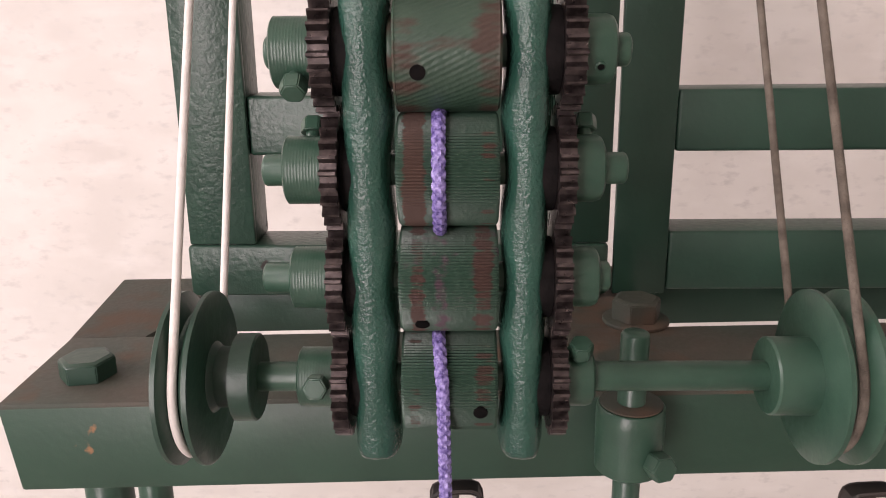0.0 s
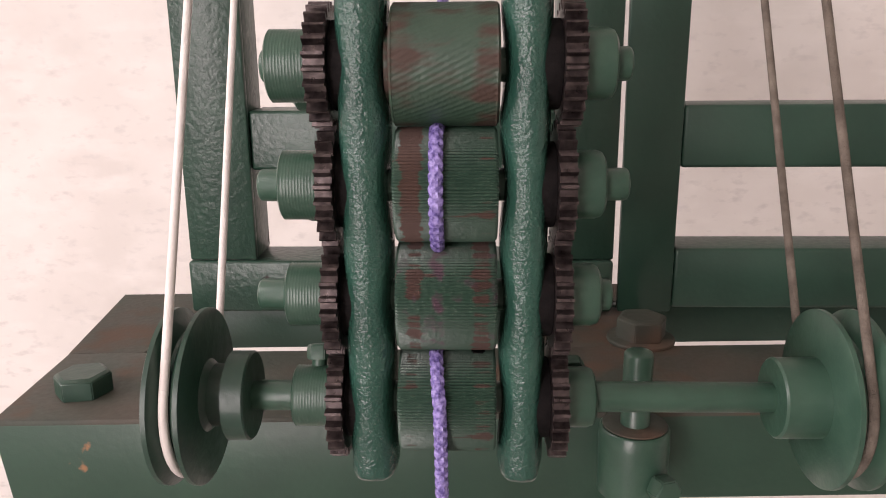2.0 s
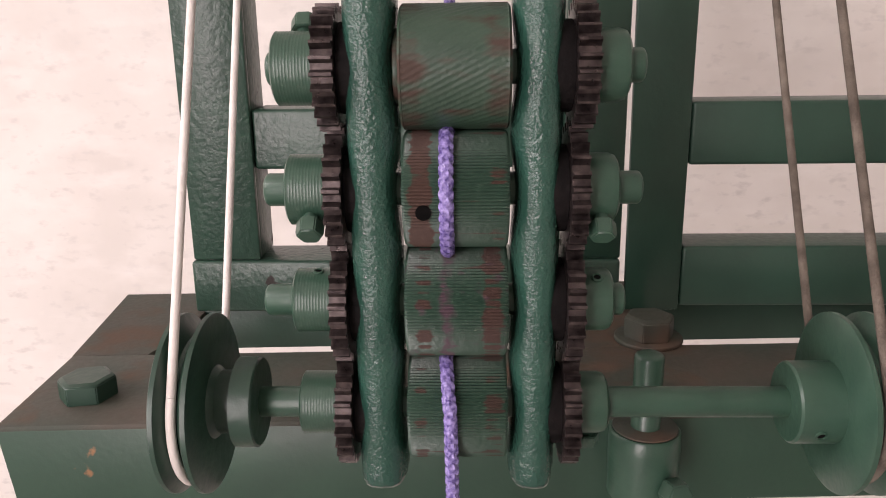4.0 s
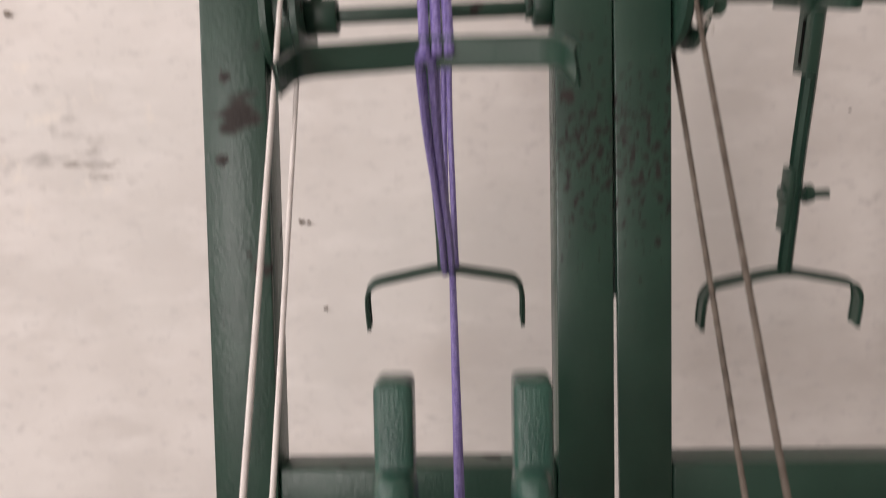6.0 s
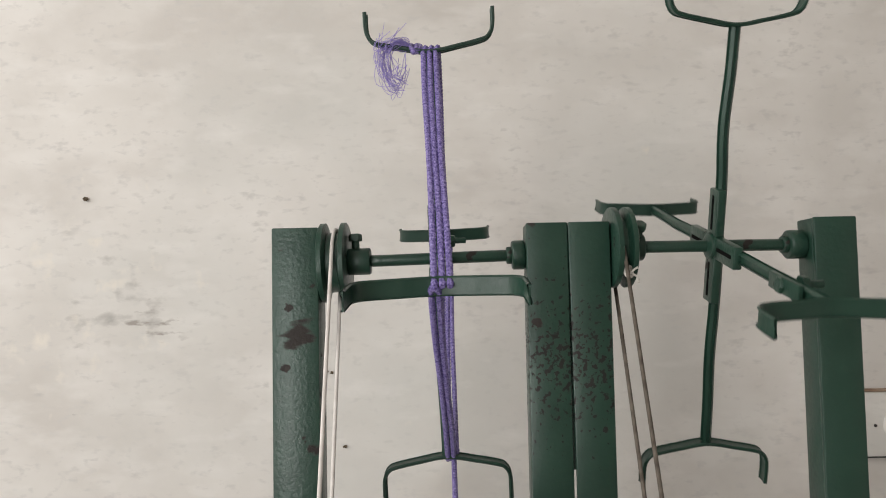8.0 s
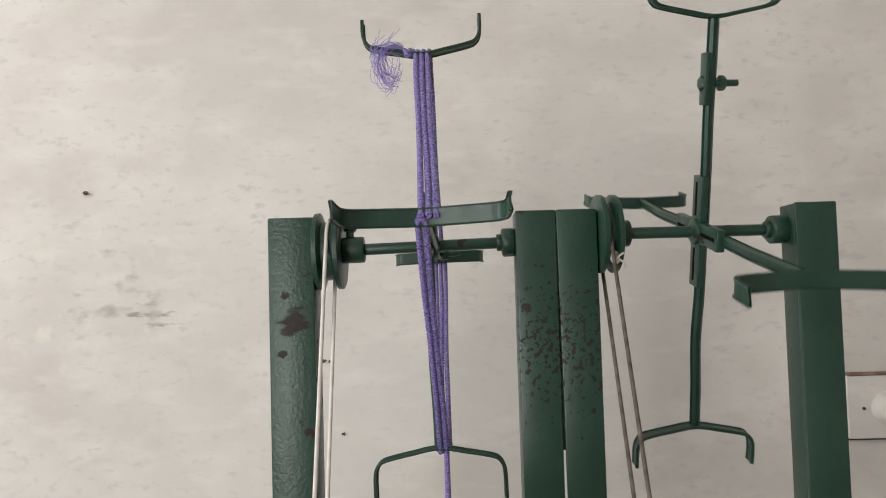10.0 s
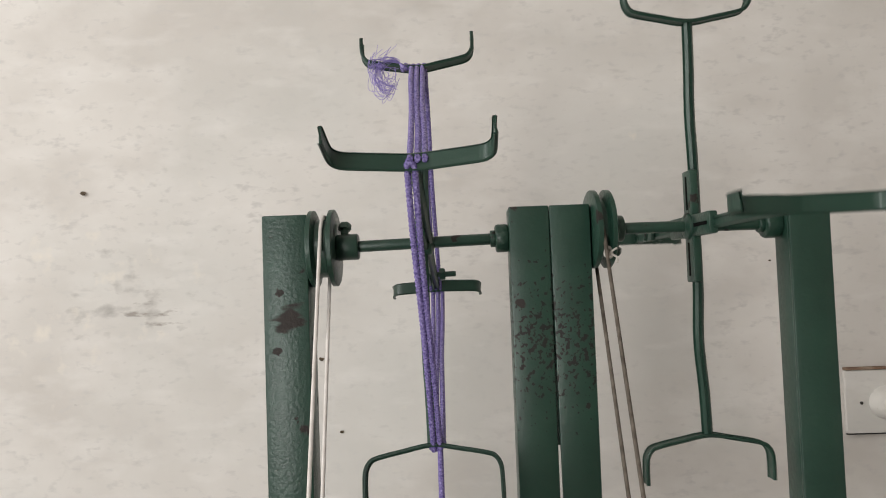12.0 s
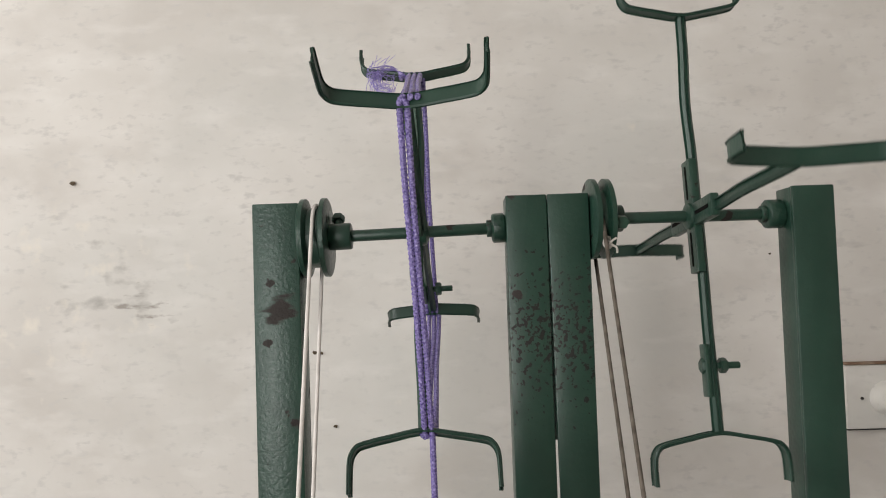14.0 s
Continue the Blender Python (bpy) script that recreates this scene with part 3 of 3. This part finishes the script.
for ob in roller_things:
    for piece in ob.children_recursive:
        piece.data.transform(Matrix.Scale(STACK, 4))

# ---- belts ----


def belt(name, x_low, z_low, r_low, y_low, x_up, z_up, r_up, y_up, radius, mat, label, flat=1.0):
    """A closed cord round a lower and an upper pulley."""
    t = thing(name, pose(0, 0, 0), label, "belt", "drive belts")
    pts = []
    d = Vector((0, y_up - y_low, z_up - z_low))
    base = math.atan2(d.z, d.y)
    for a in range(-90, 91, 6):
        q = base + math.pi + radians(a)
        pts.append(Vector((x_low, y_low + r_low * math.cos(q), z_low + r_low * math.sin(q))))
    for a in range(-90, 91, 6):
        q = base + radians(a)
        pts.append(Vector((x_up, y_up + r_up * math.cos(q), z_up + r_up * math.sin(q))))
    pts.append(pts[0].copy())
    part("cord", tube(pts, radius, 10, flat=flat), mat, t)
    return t


AXIS_L, AXIS_R = (-0.0063, 0.0158, 0.3770), (0.2070, 0.0154, 0.3823)
belt("drive_belt", -0.0765, ROLLERS[3][0], 0.0250, SY, -0.0870, AXIS_L[2], 0.0240, AXIS_L[1], 0.0015, belt_white, "white round cord belt over two pulleys", 1.0)
belt("drive_belt", 0.1330, ROLLERS[3][0], 0.0240, SY, 0.1318, AXIS_R[2], 0.0235, AXIS_R[1], 0.0015, belt_brown, "dirty brown twisted cord belt over two pulleys")

def belt_knot(x, y, z, mat, label, seed):
    t = thing("belt_knot", pose(x, y, z), label, "knot", "knots in the belts")
    rng = random.Random(seed)
    bm = bmesh.new()
    for j in range(3):
        ring = [Vector((0.0026 * math.cos(a), 0.0026 * math.sin(a + j), 0.0030 * math.sin(a) + 0.001 * j)) for a in np.linspace(0, 6.28, 18)]
        tube(ring, 0.0012, 6, bm)
    for j in range(2):
        p = [Vector((0.001, -0.001, 0)), Vector((0.004 + 0.002 * j, -0.003, 0.003 - 0.006 * j)), Vector((0.006, -0.004, 0.004 - 0.011 * j))]
        tube(smooth_path(p, 0.0015), 0.0009, 6, bm)
    part("knot", bm, mat, t)
    return t


# ---- the reels ----


def fork_path(r, width, lean=0.17, prong=0.028):
    h = width / 2
    top = r + h * lean
    half = [(h, top + prong), (h, top + 0.013), (h - 0.0010, top + 0.0062), (h - 0.0042, top + 0.0012), (h - 0.0095, top - 0.0012), (h * 0.45, r + h * lean * 0.42)]
    pts = [(-x, 0, z) for x, z in half] + [(0, 0, r)] + [(x, 0, z) for x, z in reversed(half)]
    return smooth_path(pts, 0.0025)


def reel(name, x, y, z, radius, width, prong, aside, askew, bolted, bend, label, pulley_x):
    """A shaft with four slotted arms, each ending in a bent flat-bar fork. Arm k stands at 90 k degrees from the front, going up."""
    t = thing(name, pose(x, y, z), label, "reel", "winding reels")
    part("shaft", lathe(rounded(pulley_x[0] - x, pulley_x[1] - x, 0.0046, 0.0008), 28), rough_paint, t)
    part("hub", lathe([(-0.007, 0.0062), (-0.005, 0.0100), (0.0, 0.0115), (0.005, 0.0100), (0.007, 0.0062)], 20), rough_paint, t, "welded hub")
    for k in range(4):
        m = pose(aside[k], 0, 0, -90 * k - askew[k]) @ pose(0, 0, 0, 90)
        side = bend[k]
        a = smooth_path([(0.0 + 0.004 * side, 0, 0.004), (0.004 * side, 0, radius * 0.3), (0.008 * side, 0, radius * 0.55), (0.002 * side, 0, radius * 0.8), (0, 0, radius)], 0.006)
        arm = part("arm", turned(strip(a, (0, 1, 0), 0.0095, 0.0070), m), paint, t)
        part("clamp_plate", turned(box(-0.0072, -0.0005, -0.0085, 0.0085, 0.006, radius * 0.27, 0.0012), m), rough_paint, arm, "slotted clamp plate")
        # thin black strip laid on the plate, painted as dark as a slot's shade
        part("slot", turned(box(-0.0076, -0.0070, -0.0014, 0.0014, 0.013, radius * 0.24, 0), m), hole_shade, arm)
        part("fork", turned(strip(fork_path(radius, width[k], 0.17, prong[k]), (0, 1, 0), 0.0118, 0.0030), m), paint, t, "bent flat-bar fork")
        if k in bolted:
            b = part("clamp_bolt", turned(lathe(rounded(-0.006, 0.018, 0.0026, 0.0004), 16), m @ pose(0.003, 0, radius * 0.70)), rough_paint, arm)
            part("nut", turned(hexagon(0.0105, 0.0055), m @ pose(0.0055, 0, radius * 0.70, 0, 90, 0)), rough_paint, b)
            part("nut", turned(hexagon(0.0105, 0.0055), m @ pose(-0.0035, 0, radius * 0.70, 0, -90, 0)), rough_paint, b)
            part("lap_plate", turned(box(-0.0068, -0.0030, -0.0055, 0.0055, radius * 0.60, radius * 0.84, 0.001), m), paint, arm)
    return t


reel_a = reel("winding_reel", *AXIS_L, 0.1585, (0.0980, 0.0965, 0.0885, 0.1010), (0.036, 0.023, 0.020, 0.032), (0.0028, 0.0, 0.0012, -0.0010), (0, 0, -2.2, 0), (2,), (0.0, 0.25, 0.0, -0.2), "green four-armed winding reel carrying violet cord", (-0.1200, 0.0600))
reel_b = reel("winding_reel", *AXIS_R, 0.1649, (0.100, 0.100, 0.098, 0.102), (0.028, 0.028, 0.026, 0.028), (0.0042, 0.0042, 0.0042, 0.0042), (0, 0, 0, 0), (0,), (-0.1, -0.4, -0.3, -0.2), "empty green four-armed winding reel on a shaft", (0.1260, 0.2900))


def reel_fittings(t, x, p0, p1, hub_end, nut0, nut1, knob):
    dx = x
    prof = [(p0, 0.007), (p0, 0.0300), (p0 + 0.0006, 0.0310), (p0 + 0.0040, 0.0310), (p0 + 0.0060, 0.0235), (p1 - 0.0060, 0.0235), (p1 - 0.0040, 0.0310), (p1 - 0.0006, 0.0310), (p1, 0.0300), (p1, 0.007)]
    p = part("pulley", lathe([(a - dx, r) for a, r in prof], 60), rough_paint, t, "chipped grooved belt pulley")
    part("boss", lathe(rounded(p1 - 0.0004 - dx, hub_end - dx, 0.0105, 0.001), 40), paint, p)
    set_bolt(p1 + 0.0058 - dx, 0.0105, knob, p, 0.0095, 0.0055)
    part("bearing_nut", turned(lathe(rounded(nut0 - dx, nut1 - dx, 0.0115, 0.0016), 12), pose(0, 0, 0)), rough_paint, t, "chipped bearing nut")
    part("collar", lathe(rounded(nut0 - 0.004 - dx, nut0 + 0.001 - dx, 0.0068, 0.0008), 24), rough_paint, t)


reel_fittings(reel_a, AXIS_L[0], -0.0982, -0.0775, -0.0600, 0.0500, 0.0606, 100)
reel_fittings(reel_b, AXIS_R[0], 0.1246, 0.1400, 0.1510, 0.2640, 0.2772, 70)

belt_knot(0.1345, -0.0135, AXIS_R[2] - 0.0205, belt_light, "pale knot joining the brown cord belt", 2)

# ---- the violet cord ----
CORD = 0.0020


def stack_cord():
    """The cord from below, in front of the lowest roller and in and out between the others."""
    t = thing("cord", pose(0, 0, 0), "violet braided cord threaded between the rollers", "cord")
    z1, z2, z3, z4 = (z for z, _ in ROLLERS)
    pts = []
    x = SX - 0.0030
    g = CORD * 0.55
    r4, r3, r2, r1 = (ROLLERS[i][1] + g for i in (3, 2, 1, 0))
    pts.append((x + 0.0050, SY - r4 - 0.001, -0.36))
    pts.append((x + 0.0035, SY - r4 - 0.001, -0.16))
    pts.append((x + 0.0018, SY - r4, -0.02))
    for a in (0, 25, 50, 72):
        pts.append((x + 0.001 - a * 0.00002, SY - r4 * math.cos(radians(a)), z4 + r4 * math.sin(radians(a))))
    for a in (-70, -45, 0, 45, 70):
        pts.append((x, SY + r3 * math.cos(radians(a)), z3 + r3 * math.sin(radians(a))))
    for a in (-70, -50, -25, 0, 25, 50, 70):
        pts.append((x + 0.0004, SY - r2 * math.cos(radians(a)), z2 + r2 * math.sin(radians(a))))
    for a in (-70, -45, -20, 0):
        pts.append((x + 0.0012, SY + r1 * math.cos(radians(a)), z1 + r1 * math.sin(radians(a))))
    part("braid", tube(smooth_path(pts, 0.0005), CORD, 16, relief=braid), cord_purple, t)
    return t


stack_cord()
LIFT_FROM = Vector((SX - 0.0018, SY + ROLLERS[0][1] + CORD * 0.55, ROLLERS[0][0]))
lift_cord = thing("cord", pose(*LIFT_FROM), "violet braided cord rising from the rollers to the reel", "cord")
lift_pieces = [part("braid", tube([Vector((0, 0, 0.0005 * i)) for i in range(66)], CORD, 16, relief=braid), cord_purple, lift_cord) for _ in range(9)]


def wound_cord():
    """Three turns of cord lying on the reel's forks, with a knot and a frayed tail."""
    t = thing("cord", pose(*AXIS_L), "violet braided cord wound on the reel, knotted and frayed", "cord")
    for n, dx in enumerate((-0.0042, 0.0004, 0.0050)):
        pts = []
        for k in range(3 if n == 2 else 4):
            ra = 0.1585 + CORD * 0.9 + 0.0016
            p0 = Vector((0, -ra * math.cos(math.pi / 2 * k), ra * math.sin(math.pi / 2 * k)))
            p1 = Vector((0, -ra * math.cos(math.pi / 2 * (k + 1)), ra * math.sin(math.pi / 2 * (k + 1))))
            for a in (0.0, 0.02, 0.06, 0.25, 0.5, 0.75, 0.94, 0.98):
                p = p0.lerp(p1, a)
                p.x = dx + (0.0040, 0.0, 0.0010, 0.0030, 0.0040)[k] * (1 - a) + (0.0040, 0.0, 0.0010, 0.0030, 0.0040)[k + 1] * a + (0.0022 if k in (0, 2) else -0.0022) * (a - 0.5) * (1 if k % 2 else -1) + 0.0008 * math.sin(5 * a + n) * math.sin(math.pi * a)
                pts.append(p)
        pts.append(p1)
        part("braid", tube(smooth_path(pts, 0.0006), CORD * 0.97, 16, relief=braid), cord_purple, t)
    top = Vector((-0.0105, 0, 0.1585 + 0.003))
    bm = bmesh.new()
    for j, (ax, ay) in enumerate(((1, 0.3), (0.4, 1), (0.8, -0.8))):
        ring = [top + Vector((0.0035 * ax * math.cos(a) - 0.001 * j, 0.0042 * math.sin(a) + 0.001 * ay, 0.0038 * math.sin(a + ay) * 0.8)) for a in np.linspace(0, 6.28, 24)]
        tube(ring, 0.0019, 8, bm)
    part("knot", bm, cord_purple, t, "tight knot")
    rng = random.Random(4)
    bm = bmesh.new()
    for j in range(48):
        a = rng.uniform(-1, 1)
        p = [top + Vector((-0.003, 0.001 * a, 0)), top + Vector((-0.013 + rng.gauss(0, 0.002), -0.003 + rng.gauss(0, 0.002), 0.004 + rng.gauss(0, 0.0022)))]
        q = Vector((-0.024 + rng.gauss(0, 0.0035), -0.006 + rng.gauss(0, 0.002), -0.001 + rng.gauss(0, 0.004)))
        p.append(top + q)
        if j % 5:
            p.append(top + q + Vector((rng.gauss(0.001, 0.003), -0.004, -0.018 + rng.gauss(0, 0.004))))
            p.append(top + q + Vector((rng.gauss(0.009, 0.003), -0.005, -0.027 + rng.gauss(0, 0.003))))
            if j % 2:
                p.append(top + q + Vector((rng.gauss(0.015, 0.002), -0.003, -0.018 + rng.gauss(0, 0.004))))
        else:
            p.append(top + q + Vector((rng.gauss(0.006, 0.005), -0.003, 0.012 + rng.gauss(0, 0.004))))
        tube(smooth_path(p, 0.003), 0.00022, 4, bm)
    ob = part("frayed_end", bm, fray, t, "frayed loose fibres")
    ob["kind"] = "stuff"
    return t


cord_on_reel = wound_cord()

# ---- things on the wall ----
def wall_board():
    t = thing("socket_board", pose(0.0, WALL_Y, 0.0), "whitewashed wall board with a stained edge and white plug", "board")
    part("board", box(0.505, 0.80, -0.007, 0.004, 0.1355, 0.2155, 0.0015), plaster, t)
    part("stained_edge", box(0.505, 0.80, -0.0085, 0.002, 0.2160, 0.2195, 0.0008), rust_stain, t, "rusty brown edge")
    part("lower_joint", box(0.505, 0.80, -0.0065, 0.002, 0.1340, 0.1353, 0.0), wire_dark, t)
    prof = [(-0.002, 0.0215), (0.006, 0.0210), (0.014, 0.0185), (0.026, 0.0165), (0.036, 0.0140), (0.040, 0.0090)]
    part("plug", turned(lathe(prof, 36), pose(0.555, -0.006, 0.174, 0, 0, -90)), porcelain, t, "white porcelain plug")
    part("screw", turned(lathe(rounded(0, 0.002, 0.002, 0.0004), 12), pose(0.524, -0.007, 0.174, 0, 0, -90)), wire_dark, t)
    return t


def wall_chip(x, z, size, seed):
    """A small dark nail hole or chip with a ragged edge."""
    rng = random.Random(seed)
    bm = bmesh.new()
    c = bm.verts.new((0, -0.0042, 0))
    ring = []
    for i in range(12):
        a = 2 * math.pi * i / 12
        q = size * rng.uniform(0.6, 1.15)
        ring.append(bm.verts.new((q * math.cos(a), -0.0036, q * math.sin(a) * 0.8)))
    for i in range(12):
        bm.faces.new((c, ring[i], ring[(i + 1) % 12]))
    ob = part("wall_chip", bm, chip_mat)
    ob.location = (x, WALL_Y, z)
    return tagged(ob, "small dark chip in the plaster", "chip", "chips in the plaster")


wall_board()
for seed, (x, z, size) in enumerate(((-0.479, 0.482, 0.0042), (-0.142, 0.157, 0.0030), (-0.166, 0.252, 0.0036), (-0.158, 0.251, 0.0028), (0.42, 0.36, 0.0020), (-0.60, 0.06, 0.0022))):
    wall_chip(x, z, size, seed)


# ---- what moves ----
REEL_A_TURN = [(0, -53), (6, -19.0), (7.5, -11.4), (11, 9.2), (12.5, 17.8), (14, 26.6)]
REEL_B_TURN = [(0, -394), (6.5, -80.5), (7, -59), (7.5, -38.8), (10, 76), (11, 128.4), (12.5, 205.7), (14, 276.9)]


def along(rows, t):
    for (a, u), (b, v) in zip(rows, rows[1:]):
        if t <= b or b == rows[-1][0]:
            return u + (v - u) * (t - a) / (b - a)


def motions():
    times = [0.5 * i for i in range(29)]
    for k, ob in enumerate(roller_things):
        s = SPEED if k % 2 else -SPEED
        walk(ob, [(t, pose(SX, SY, ROLLERS[k][0], -s * t + (6.9 if k % 2 else 0))) for t in times])
    # neither shaft is quite square to its frame: one dips a little, the other is skewed
    for ob, at, dip, skew, turn in ((reel_a, AXIS_L, -1.2, 0, REEL_A_TURN), (cord_on_reel, AXIS_L, -1.2, 0, REEL_A_TURN), (reel_b, AXIS_R, 0, 3.7, REEL_B_TURN)):
        walk(ob, [(t, pose(*at, 0, dip, skew) @ pose(0, 0, 0, -along(turn, t))) for t in times])
    # the rising cord shortens as the reel's fork comes down and round: its pieces slide together at the rollers
    rows = [[] for _ in lift_pieces]
    for t in times:
        th = radians(along(REEL_A_TURN, t) - 90)
        rr = 0.1585 + CORD + 0.0016
        tip = Vector((AXIS_L[0] + 0.0080, AXIS_L[1] - rr * math.cos(th), AXIS_L[2] + rr * math.sin(th))) - LIFT_FROM
        turn = tip.to_track_quat("Z", "X").to_matrix().to_4x4()
        for i in range(len(lift_pieces)):
            rows[i].append((t, turn @ pose(0, 0, max(-0.012, tip.length - 0.0300 * (i + 1)))))
    for ob, r in zip(lift_pieces, rows):
        walk(ob, r)


motions()
